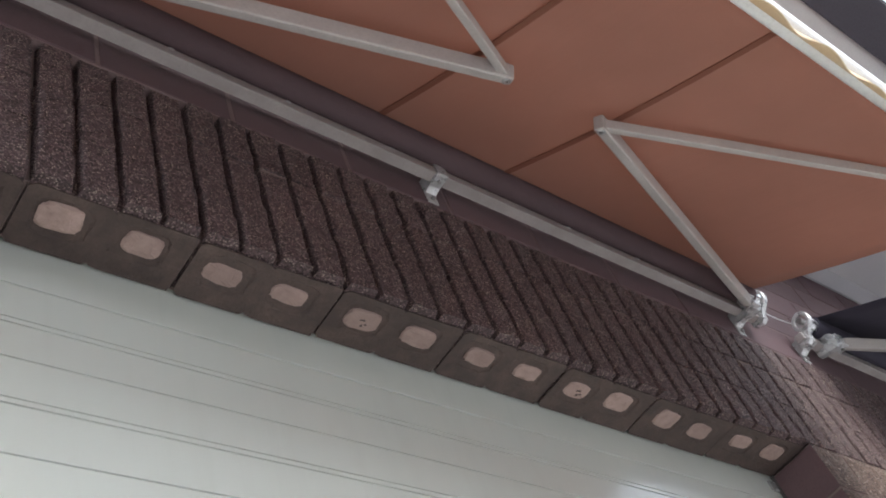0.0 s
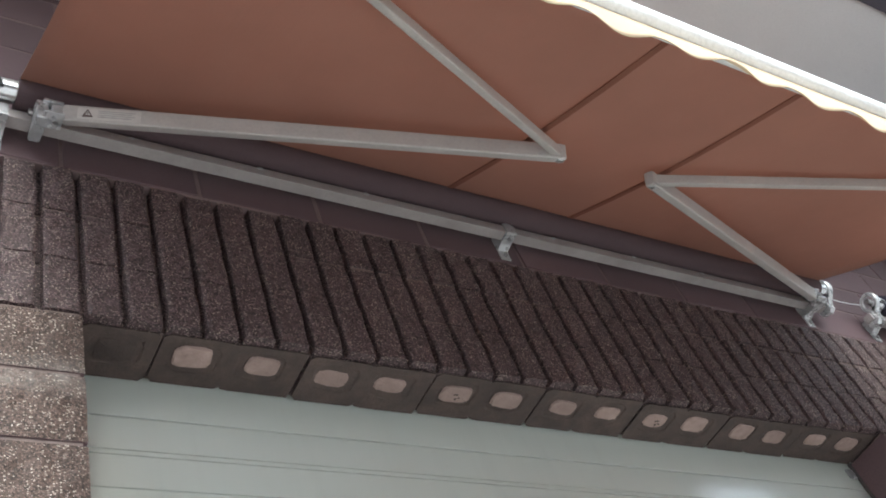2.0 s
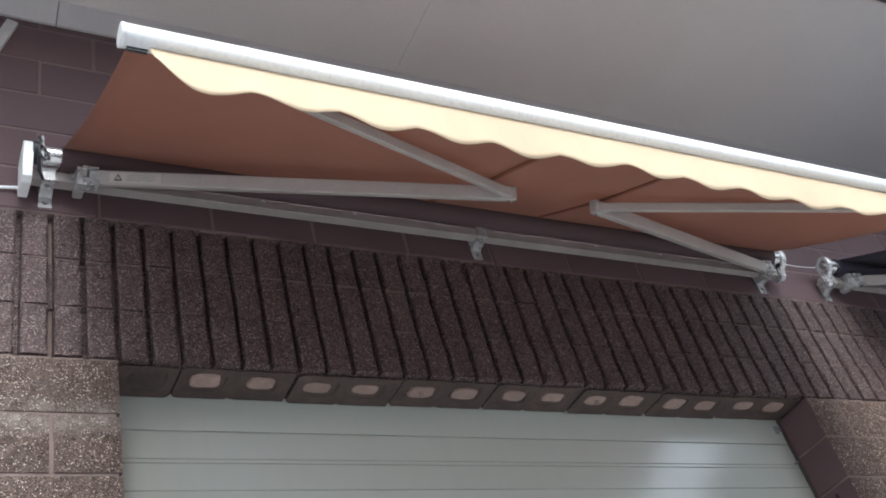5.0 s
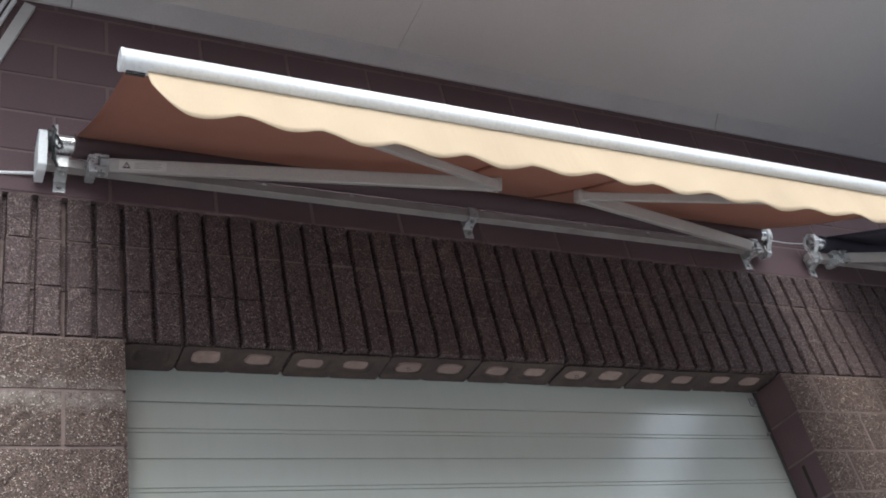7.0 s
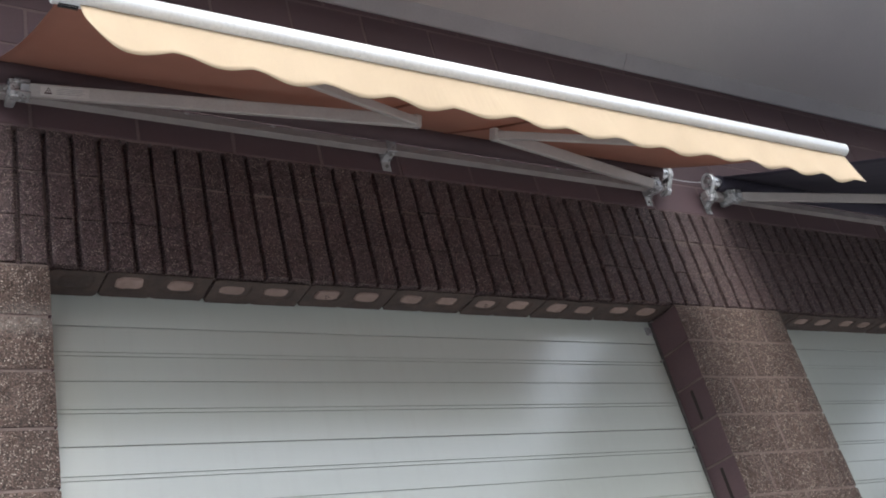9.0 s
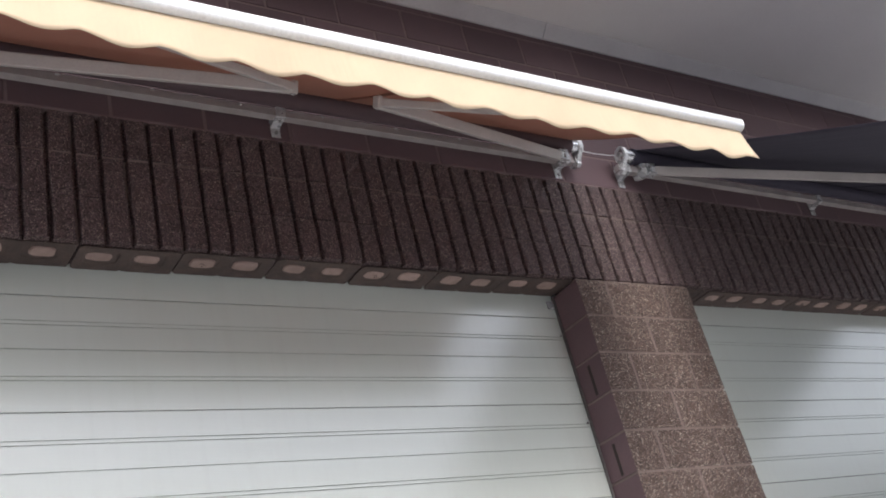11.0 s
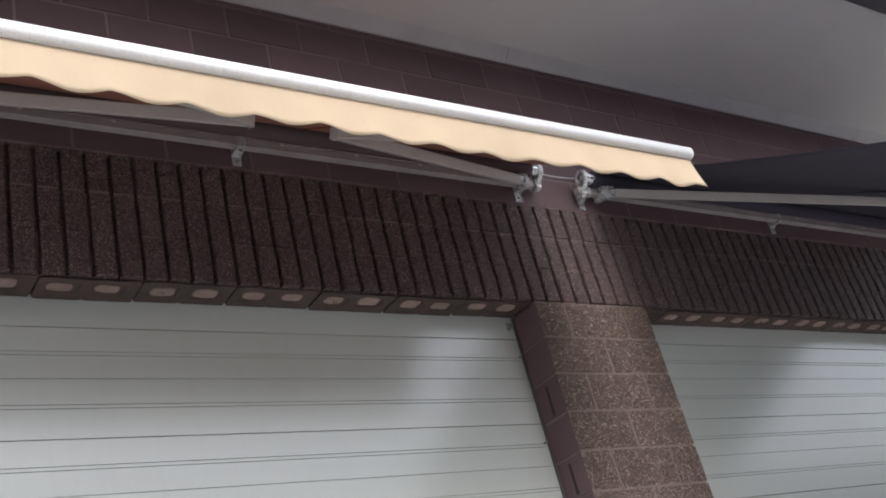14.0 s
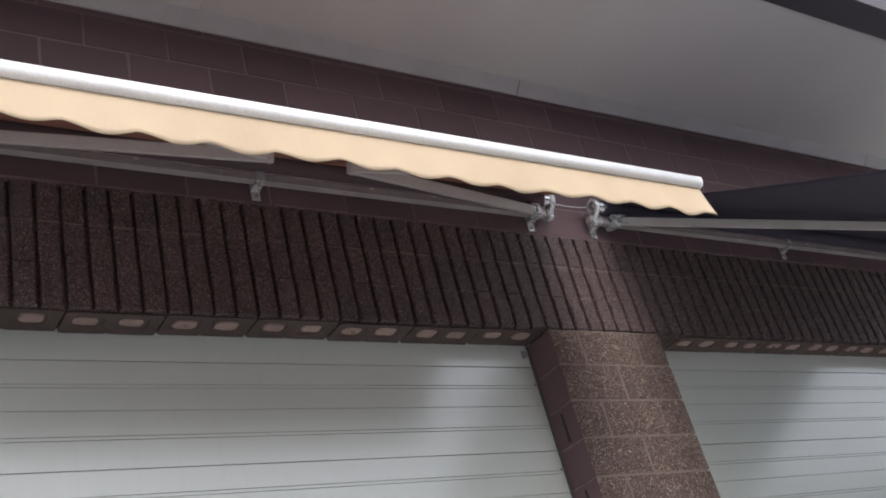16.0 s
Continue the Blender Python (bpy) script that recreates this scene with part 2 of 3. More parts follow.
def add_rod(bm, p, q, radius, sides=16, end=None):
    r = frame_along(p, q, (0.01, 0.02, 1) if abs((Vector(q) - Vector(p)).normalized().z) < 0.99 else (1, 0, 0)).to_4x4()
    mid = (Vector(p) + Vector(q)) / 2
    n = (Vector(q) - Vector(p)).length
    m = Matrix.Translation(mid) @ r @ Matrix.Rotation(radians(90), 4, "Y")
    bmesh.ops.create_cone(bm, cap_ends=True, segments=sides, radius1=radius, radius2=radius if end is None else end, depth=n, matrix=m)
    return bm


def rod(p, q, radius, sides=16, end=None):
    return add_rod(bmesh.new(), p, q, radius, sides, end)


def sweep(points, radius, sides=8):
    """A round wire along points."""
    bm = bmesh.new()
    rings = []
    pts = [Vector(p) for p in points]
    for i, p in enumerate(pts):
        d = (pts[min(i + 1, len(pts) - 1)] - pts[max(i - 1, 0)]).normalized()
        side = d.cross(Vector((0.13, 0.31, 0.94))).normalized()
        top = side.cross(d)
        rings.append([bm.verts.new(p + (side * math.cos(a) + top * math.sin(a)) * radius) for a in [2 * math.pi * k / sides for k in range(sides)]])
    for a, b in zip(rings, rings[1:]):
        for k in range(sides):
            bm.faces.new((a[k], a[(k + 1) % sides], b[(k + 1) % sides], b[k]))
    bm.faces.new(rings[0])
    bm.faces.new(rings[-1])
    return bm


def prism(outline, axis, a, b, bevel=0.0):
    """An outline in the other two axes, drawn out along one axis from a to b."""
    bm = bmesh.new()
    order = {"x": lambda u, v, w: (w, u, v), "y": lambda u, v, w: (u, w, v), "z": lambda u, v, w: (u, v, w)}[axis]
    lo = [bm.verts.new(order(u, v, a)) for u, v in outline]
    hi = [bm.verts.new(order(u, v, b)) for u, v in outline]
    n = len(outline)
    for i in range(n):
        bm.faces.new((lo[i], lo[(i + 1) % n], hi[(i + 1) % n], hi[i]))
    bm.faces.new(lo)
    bm.faces.new(hi)
    return bevelled(bm, bevel)


# ---- the block wall ----
rng = random.Random(7)
X0, X1 = -4.0, 13.0
OPENINGS = [(k * PITCH, k * PITCH + DOOR) for k in range(3)]

core = bmesh.new()
edges = [X0] + [v for o in OPENINGS for v in o] + [X1]
for a, b in zip(edges[0::2], edges[1::2]):
    add_box(core, a + 0.006, b - 0.016, 0.0008, DEPTH - 0.004, 0.0, H)
add_box(core, X0, X1, 0.034, DEPTH - 0.004, H + 0.016, H + 3 * B)
upper = bmesh.new()
add_box(upper, X0, X1, 0.0025, DEPTH - 0.004, H + 3 * B, SOFFIT + 0.3)
wall = solid("wall_front", core, mortar_mat, "brown concrete block wall with split-face piers and fluted band", "wall", "structure")
part("mortar_backing", upper, dull_mortar_mat, wall)


def split_block(length, notch, seed):
    """A split-face block: rough front, sawn sides, a sash slot in the end if notch."""
    r = random.Random(seed)
    n, nz = max(3, round(length / 0.034)), 6
    h, w = B - JOINT, length - JOINT
    bm = bmesh.new()
    front = []
    for j in range(nz + 1):
        row = []
        for i in range(n + 1):
            edge = i in (0, n) or j in (0, nz)
            y = r.uniform(-0.002, -0.0003) if edge else r.uniform(-0.010, -0.001)
            x = w * i / n + (0 if i in (0, n) else r.uniform(-0.006, 0.006))
            z = h * j / nz + (0 if j in (0, nz) else r.uniform(-0.006, 0.006))
            if edge:
                x += r.uniform(-0.001, 0.001)
            row.append(bm.verts.new((x, y, z)))
        front.append(row)
    for j in range(nz):
        for i in range(n):
            bm.faces.new((front[j][i], front[j][i + 1], front[j + 1][i + 1], front[j + 1][i]))
    rough_faces = set(bm.faces)
    back = [[bm.verts.new((x, DEPTH, z)) for x in (0, w)] for z in (0, h)]
    bm.faces.new([*front[0], back[0][1], back[0][0]])
    bm.faces.new([*front[nz], back[1][1], back[1][0]])
    for i, k in ((0, 0), (n, 1)):
        col = [front[j][i] for j in range(nz + 1)]
        bm.faces.new([*col, back[1][k], back[0][k]])
    for f in bm.faces:
        f.material_index = 0 if f in rough_faces else 1
    me = mesh_of("block", bm, split_mat)
    me.materials.append(smooth_mat)
    return me


def slot(bm, x, z):
    add_box(bm, x - 0.0015, x + 0.0015, 0.088, 0.106, z + 0.018, z + B - 0.03)


def place(name, mesh, parent, at):
    ob = new(name, mesh)
    ob.parent = parent
    ob.location = at
    return ob


split_full = [split_block(L, False, 20 + k) for k in range(5)]
split_half = [split_block(L / 2, False, 40 + k) for k in range(4)]

slots = bmesh.new()


def pier(x0, x1, first_offset):
    """Courses of split-face blocks from the ground up to the lintel."""
    for c in range(18):
        z = H - (c + 1) * B
        x = x0
        half_first = (c % 2 == 0) == first_offset
        while x < x1 - 0.01:
            ln = L / 2 if (x == x0 and half_first) or x1 - x < L - 0.01 else L
            meshes = split_half if ln < L else split_full
            place("block", rng.choice(meshes), wall, (x + JOINT / 2 * (x > x0), rng.uniform(-0.002, 0.0), z + JOINT / 2))
            x += ln
        if c % 2 == 0 and c:
            slot(slots, x0, z)
            slot(slots, x1, z)


pier(-4 * L, 0.0, False)
for k in (1, 2):
    pier(k * PITCH - PIER, k * PITCH, True)
part("sash_slot", slots, pit_mat, wall, "dark slots in the sash block ends")


def fluted_block(ribs, seed, from_z=0.0):
    """A block with upright ribs and narrow grooves, its rib faces split rough."""
    r = random.Random(seed)
    p, g, d = L / 4, 0.017, 0.030
    h = B - JOINT
    outline = []
    for k in range(ribs):
        a, b = k * p + g / 2, (k + 1) * p - g / 2
        outline += [(a - 0.002, d), (a + 0.002, 0.004), (a + 0.010, 0.0), ((a + b) / 2, 0.0), (b - 0.010, 0.0), (b - 0.002, 0.004), (b + 0.002, d)]
    outline += [(ribs * p - 0.002, DEPTH - 0.01), (0.002, DEPTH - 0.01)]
    levels = [from_z + (h - from_z) * q / 6 for q in range(7)]
    bm = bmesh.new()
    rows = []
    for j, z in enumerate(levels):
        row = []
        for x, y in outline:
            jag = y < 0.02
            inner = 0 < j < 6
            row.append(bm.verts.new((x + (r.uniform(-0.0025, 0.0025) if jag else 0),
                                     y + (r.uniform(-0.005, 0.003) if jag else 0),
                                     z + (r.uniform(-0.006, 0.006) if jag and inner else 0))))
        rows.append(row)
    n = len(outline)
    for a, b in zip(rows, rows[1:]):
        for i in range(n):
            bm.faces.new((a[i], a[(i + 1) % n], b[(i + 1) % n], b[i]))
    bm.faces.new(rows[0])
    bm.faces.new(rows[-1])
    return mesh_of("fluted_block", bm, rib_mat)


fluted_full = [fluted_block(4, 60 + k) for k in range(6)]
fluted_half = [fluted_block(2, 80 + k) for k in range(3)]
BAND0, BAND1 = -4 * L, 3 * PITCH - PIER
for c in range(3):
    x = BAND0 + (L / 2 if c % 2 == 0 else 0.0)
    if c % 2 == 0:
        place("fluted_block", fluted_half[c % 3], wall, (BAND0, rng.uniform(-0.002, 0.002), H + c * B + JOINT / 2))
    while x < BAND1 - 0.01:
        whole = BAND1 - x > L - 0.01
        place("fluted_block", rng.choice(fluted_full if whole else fluted_half), wall,
              (x, rng.uniform(-0.003, 0.002), H + c * B + JOINT / 2 + (0.005 if c == 0 else 0.0)))
        x += L

bed = bmesh.new()
for c in range(4):
    for k in range(round((BAND1 - BAND0) / (L / 4))):
        x = BAND0 + k * L / 4
        over_pier = not any(a - 0.01 < x + 0.05 < b + 0.01 for a, b in OPENINGS)
        if c or over_pier:
            add_box(bed, x + 0.010, x + L / 4 - 0.010, 0.0045 + rng.uniform(-0.002, 0.002), 0.05, H + c * B - 0.0055, H + c * B + 0.0055)
part("mortar_bed", bed, mortar_mat, wall, "pale mortar beds between the ribs")

# underside of the lintel course: webs, cores and the grout that fills them
def core_plate(cores, seed):
    """The underside of a hollow block: rounded cores, slightly sunk, in a rough web."""
    r = random.Random(seed)
    bm = bmesh.new()
    for c in range(cores):
        x0, x1, y0, y1 = c * L / 2, (c + 1) * L / 2, 0.024, DEPTH - 0.006
        if c == 0:
            x0 += 0.004
        if c == cores - 1:
            x1 -= 0.004
        mx, my = (c + 0.5) * L / 2 - 0.02 * c, 0.095
        rings = []
        for shape, z in ((0, 0.004), (0, 0.0), (1.0, 0.0), (0.95, 0.0022), (0.90, 0.0036)):
            ring = []
            for k in range(40):
                a = 2 * math.pi * (k + 0.5) / 40
                u, v = math.cos(a), math.sin(a)
                if shape:
                    x = mx + math.copysign(abs(u) ** 0.5, u) * 0.068 * shape
                    y = my + math.copysign(abs(v) ** 0.5, v) * 0.052 * shape
                    x, y = x + r.uniform(-0.003, 0.003), y + r.uniform(-0.003, 0.003)
                else:
                    t = min((x1 - mx if u > 0 else mx - x0) / max(abs(u), 1e-6), (y1 - my if v > 0 else my - y0) / max(abs(v), 1e-6))
                    x, y = mx + u * t, my + v * t
                ring.append(bm.verts.new((x, y, z)))
            rings.append(ring)
        for p, q in zip(rings, rings[1:]):
            for k in range(40):
                bm.faces.new((p[k], p[(k + 1) % 40], q[(k + 1) % 40], q[k]))
        bm.faces.new(rings[-1])
        bm.faces.new(rings[0])
    return mesh_of("lintel_web", bm, lintel_mat)


def grout_pad(seed, pits):
    r = random.Random(seed)
    bm = bmesh.new()
    rings = []
    for rad, z in ((1.0, 0.012), (1.0, 0.002), (0.9, -0.002), (0.5, -0.003)):
        ring = []
        for k in range(24):
            a = 2 * math.pi * k / 24
            c, s = math.cos(a), math.sin(a)
            x = math.copysign(abs(c) ** 0.55, c) * 0.056
            y = math.copysign(abs(s) ** 0.55, s) * 0.041
            j = 1 + r.uniform(-0.07, 0.05)
            ring.append(bm.verts.new((x * rad * j, y * rad * j, z + r.uniform(-0.0012, 0.0012))))
        rings.append(ring)
    for a, b in zip(rings, rings[1:]):
        for k in range(24):
            bm.faces.new((a[k], a[(k + 1) % 24], b[(k + 1) % 24], b[k]))
    bm.faces.new(rings[0])
    bm.faces.new(rings[-1])
    return mesh_of("grout", bm, grout_mat)


def pit_mesh(seed):
    r = random.Random(seed)
    bm = bmesh.new()
    for _ in range(4):
        m = Matrix.LocRotScale((r.uniform(-0.014, 0.014), r.uniform(-0.012, 0.012), -0.002), None, (r.uniform(0.005, 0.012), r.uniform(0.004, 0.007), 0.003))
        bmesh.ops.create_icosphere(bm, subdivisions=1, radius=1.0, matrix=m)
    return mesh_of("grout_hole", bm, pit_mat)


plate_full = [core_plate(2, 160 + k) for k in range(3)]
plate_half = core_plate(1, 170)
pads = [grout_pad(100 + k, False) for k in range(6)]
holes = [pit_mesh(120 + k) for k in range(2)]
for a, b in OPENINGS:
    place("lintel_web", plate_half, wall, (a, 0, H))
    faint = place("grout", pads[0].copy(), wall, (a + L / 4, 0.1, H + 0.0035))
    faint.data.materials[0] = lintel_mat
    for k in range(7):
        x = a + L / 2 + k * L
        place("lintel_web", rng.choice(plate_full), wall, (x, 0, H + rng.uniform(-0.003, 0.003)))
        for i, cx in enumerate((L / 4, 3 * L / 4 - 0.02)):
            g = place("grout", rng.choice(pads), wall, (x + cx + rng.uniform(-0.008, 0.008), 0.095 + rng.uniform(-0.006, 0.006), H + rng.uniform(-0.002, 0.002)))
            g.rotation_euler = (0, 0, rng.uniform(-0.08, 0.08))
            g.scale = (rng.uniform(0.82, 1.0), rng.uniform(0.66, 0.95), 1.0)
            if (k, i) in ((2, 0), (4, 0)):
                place("grout_hole", holes[k % 2], wall, (x + cx, 0.1, H - 0.0005))

# smooth running-bond courses above the fluted band
def smooth_block(length, seed):
    r = random.Random(seed)
    bm = box(0, length - JOINT, 0, 0.03, 0, B - JOINT)
    for v in bm.verts:
        v.co += Vector((r.uniform(-0.001, 0.001), r.uniform(-0.001, 0.001), r.uniform(-0.001, 0.001)))
    bevelled(bm, 0.003, 1)
    return mesh_of("block", bm, smooth_mat)


smooth_full = [smooth_block(L, 140 + k) for k in range(3)]
for c in range(3, 9):
    x = -4 * L - 0.043 + (0.0 if c % 2 else -L / 2)
    while x < BAND1:
        place("block", rng.choice(smooth_full), wall, (x + JOINT / 2, rng.uniform(-0.002, 0.001), H + c * B + JOINT / 2))
        x += L

# ---- soffit, its edge, roof, back of the building, ground ----
soffit = bmesh.new()
seams_at = [X0, 1.336, 9.0]
for a, b in zip([X0] + seams_at[1:], seams_at[1:] + [X1]):
    add_box(soffit, a + 0.002, b - 0.002, -1.15, 0.006, SOFFIT, SOFFIT + 0.015)
add_box(soffit, X0, X1, -1.15, 0.006, SOFFIT + 0.004, SOFFIT + 0.06)
solid("ceiling", soffit, soffit_mat, "grey stucco soffit boards under the roof overhang", "soffit", "structure")
trim = thing("trim", (0, -0.05, SOFFIT), "pale grey painted trim along the top of the wall", "trim", "", "structure")
for a, b in ((X0, -0.19), (-0.186, 3.40), (3.404, 7.0), (7.004, X1)):
    part("trim_board", prism([(-0.003, SOFFIT - 0.070), (-0.014, SOFFIT - 0.070), (-0.022, SOFFIT - 0.062), (-0.074, SOFFIT - 0.012), (-0.082, SOFFIT - 0.001), (-0.003, SOFFIT - 0.001)], "x", a, b), trim_mat, trim)
fas = bmesh.new()
add_box(fas, X0, X1, -1.36, -1.15, SOFFIT - 0.03, SOFFIT + 0.25)
solid("fascia", bevelled(fas, 0.008), fascia_mat, "dark painted fascia along the roof edge", "fascia", "structure")
solid("roof", box(X0, X1, -1.38, 7.0, SOFFIT + 0.301, SOFFIT + 0.36), roof_mat, "flat felt roof over the overhang", "roof", "structure")
solid("wall_back", box(X0, X1, 6.8, 7.0, 0, SOFFIT + 0.3), smooth_mat, "plain block wall at the back", "wall", "structure")
solid("wall_left", box(X0 - 0.2, X0 - 0.002, 0.0, 7.0, 0, SOFFIT + 0.3), smooth_mat, "plain block wall at the end of the building", "wall", "structure")
solid("wall_right", box(X1 + 0.002, X1 + 0.2, 0.0, 7.0, 0, SOFFIT + 0.3), smooth_mat, "plain block wall at the end of the building", "wall", "structure")

# unseen wall, added to keep low sky light off the doors and upper wall
solid("sky_block_wall", box(-30.0, 40.0, -13.2, -13.0, 0, 6.5), far_mat, "unseen plain wall, added to block low sky light", "wall", "structure")
# ground out of view, pale so that it reflects light onto the soffit
gm = bmesh.new()
bmesh.ops.create_grid(gm, x_segments=40, y_segments=40, size=400)
solid("ground", gm, bounce_mat, "unseen ground, made pale to bounce light upward", "ground", "structure")

# ---- overhead doors ----
SECTION = 0.470
JOINTS = [3.533 - SECTION * k for k in range(8)]


def section_profile(z0, z1):
    """Outline in y and z: narrow sunk lines, single and in pairs, and a thin gap at each joint."""
    y = DEPTH
    pts = [(y + 0.04, z0 + 0.002), (y + 0.001, z0 + 0.002), (y, z0 + 0.003)]
    for d, lines in ((0.337, (-0.010, 0.006)), (0.222, (0.0,)), (0.112, (-0.010, 0.006))):
        for off in lines:
            z = z1 - d + off
            if z - 0.02 > z0:
                pts += [(y, z - 0.0034), (y + 0.0052, z - 0.0022), (y + 0.0052, z + 0.0016), (y, z + 0.0019)]
    pts += [(y, z1 - 0.003), (y + 0.002, z1 - 0.001), (y + 0.04, z1 - 0.001)]
    return pts


def garage_door(k, label):
    a, b = OPENINGS[k]
    door = thing("door_%d" % (k + 1), (a, DEPTH, 0), label, "garage door", "overhead doors", "structure")
    spans = [(JOINTS[0], 3.74)] + [(z1, z0) for z0, z1 in zip(JOINTS, JOINTS[1:])] + [(0.012, JOINTS[-1])]
    for z0, z1 in spans:
        part("door_section", prism(section_profile(z0, z1) if z1 < 3.6 else
             [(DEPTH + 0.04, z0 + 0.002), (DEPTH + 0.001, z0 + 0.003), (DEPTH, z0 + 0.004), (DEPTH, z1), (DEPTH + 0.04, z1)], "x", a - 0.05, b + 0.05), door_mat, door)
    for x, s in ((a, 1), (b, -1)):
        part("weather_seal", box(x - 0.004 * s, x + 0.012 * s, DEPTH - 0.012, DEPTH - 0.002, 0.0, H, 0.003), seal_mat, door, "dark rubber edge seal")
    part("corner_bracket", box(b - 0.055, b - 0.014, DEPTH - 0.010, DEPTH - 0.002, H - 0.075, H - 0.030, 0.003), cast_mat, door, "small bright metal corner bracket")
    for z in JOINTS[:7]:
        part("bolt", rod((b - 0.022, DEPTH - 0.016, z - 0.10), (b - 0.022, DEPTH, z - 0.10), 0.006, 8), bolt_mat, door)
    return door


for k in range(3):
    garage_door(k, "closed pale grey-green ribbed metal overhead door")


# ---- retractable awnings ----
BAR_Y, BAR_Z = -0.06, 4.366
ROLL_Y, ROLL_Z = -0.105, 4.432


def wall_bracket(parent, x):
    bk = part("wall_bracket", prism([(0.0, 4.283), (-0.006, 4.283), (-0.008, 4.331), (-0.034, 4.338), (-0.088, 4.338), (-0.088, 4.394), (-0.080, 4.394),
                                     (-0.080, 4.346), (-0.036, 4.346), (-0.036, 4.398), (0.0, 4.398)], "x", x - 0.022, x + 0.022, 0.0012), cast_mat, parent, "cast wall bracket gripping the bar")
    part("bolt", rod((x, 0.0, 4.305), (x, -0.016, 4.305), 0.009, 6), bolt_mat, bk)
    part("bolt", rod((x, -0.06, 4.338), (x, -0.06, 4.328), 0.007, 6), bolt_mat, bk)
    return bk


def arm_bracket(parent, x, s):
    bk = part("arm_bracket", prism([(-0.030, 4.321), (-0.100, 4.304), (-0.128, 4.298), (-0.140, 4.316), (-0.138, 4.372), (-0.104, 4.398), (-0.030, 4.404)],
                                   "x", x - 0.016, x + 0.016, 0.004), cast_mat, parent, "cast shoulder bracket for the folding arm")
    for z0, z1 in ((4.304, 4.314), (4.360, 4.370)):
        part("hinge_lug", box(x, x + 0.055 * s, -0.150, -0.095, z0, z1, 0.003), cast_mat, bk)
    part("hinge_pin", rod((x + 0.036 * s, -0.122, 4.294), (x + 0.036 * s, -0.122, 4.380), 0.008, 10), bolt_mat, bk)
    part("bolt", rod((x - 0.018 * s, -0.10, 4.358), (x - 0.030 * s, -0.10, 4.358), 0.010, 8), bolt_mat, bk)
    return bk


def end_plate(parent, x, s):
    """The open cast end bracket: a ring round the roller's pin on an S-shaped foot."""
    foot = [(-0.030, 4.338), (-0.072, 4.322), (-0.094, 4.334), (-0.092, 4.352), (-0.104, 4.372), (-0.124, 4.386), (-0.118, 4.400), (-0.090, 4.398), (-0.070, 4.388),
            (-0.040, 4.392), (-0.030, 4.386)]
    bk = part("end_bracket", prism(foot, "x", x - 0.014, x + 0.014, 0.003), cast_mat, parent, "bright cast end bracket of the roller")
    ring = bmesh.new()
    loops = []
    for rad, dx in ((0.042, -0.014), (0.046, -0.009), (0.046, 0.009), (0.042, 0.014), (0.031, 0.014), (0.029, 0.009), (0.029, -0.009), (0.031, -0.014)):
        loops.append([ring.verts.new((x + dx, ROLL_Y + rad * math.cos(a), ROLL_Z + rad * math.sin(a) * 1.12)) for a in [2 * math.pi * k / 28 for k in range(28)]])
    for p, q in zip(loops, loops[1:] + loops[:1]):
        for k in range(28):
            ring.faces.new((p[k], p[(k + 1) % 28], q[(k + 1) % 28], q[k]))
    part("bearing_ring", ring, cast_mat, bk)
    for a in (0.5, 2.6, 4.7):
        u, v = math.cos(a), math.sin(a)
        part("spoke", beam((x, ROLL_Y + 0.010 * u, ROLL_Z + 0.010 * v), (x, ROLL_Y + 0.040 * u, ROLL_Z + 0.042 * v), 0.018, 0.009, (1, 0, 0), 0.002), cast_mat, bk)
    # black disc added to stand for the dark of the open ring
    part("hollow_shade", rod((x - 0.006, ROLL_Y, ROLL_Z), (x + 0.006, ROLL_Y, ROLL_Z), 0.027, 16), black_mat, bk)
    part("block", box(x - 0.018, x + 0.018, -0.092, -0.036, 4.340, 4.388, 0.005), cast_mat, bk)
    part("bolt", rod((x - 0.026 * s, ROLL_Y, ROLL_Z), (x + 0.05 * s, ROLL_Y, ROLL_Z), 0.014, 10), bolt_mat, bk)
    part("bolt", rod((x - 0.026 * s, -0.066, 4.364), (x + 0.02 * s, -0.066, 4.364), 0.012, 6), black_mat, bk)
    part("rim", rod((x + 0.018 * s, ROLL_Y, ROLL_Z), (x + 0.036 * s, ROLL_Y, ROLL_Z), 0.037, 24), zinc_mat, bk)


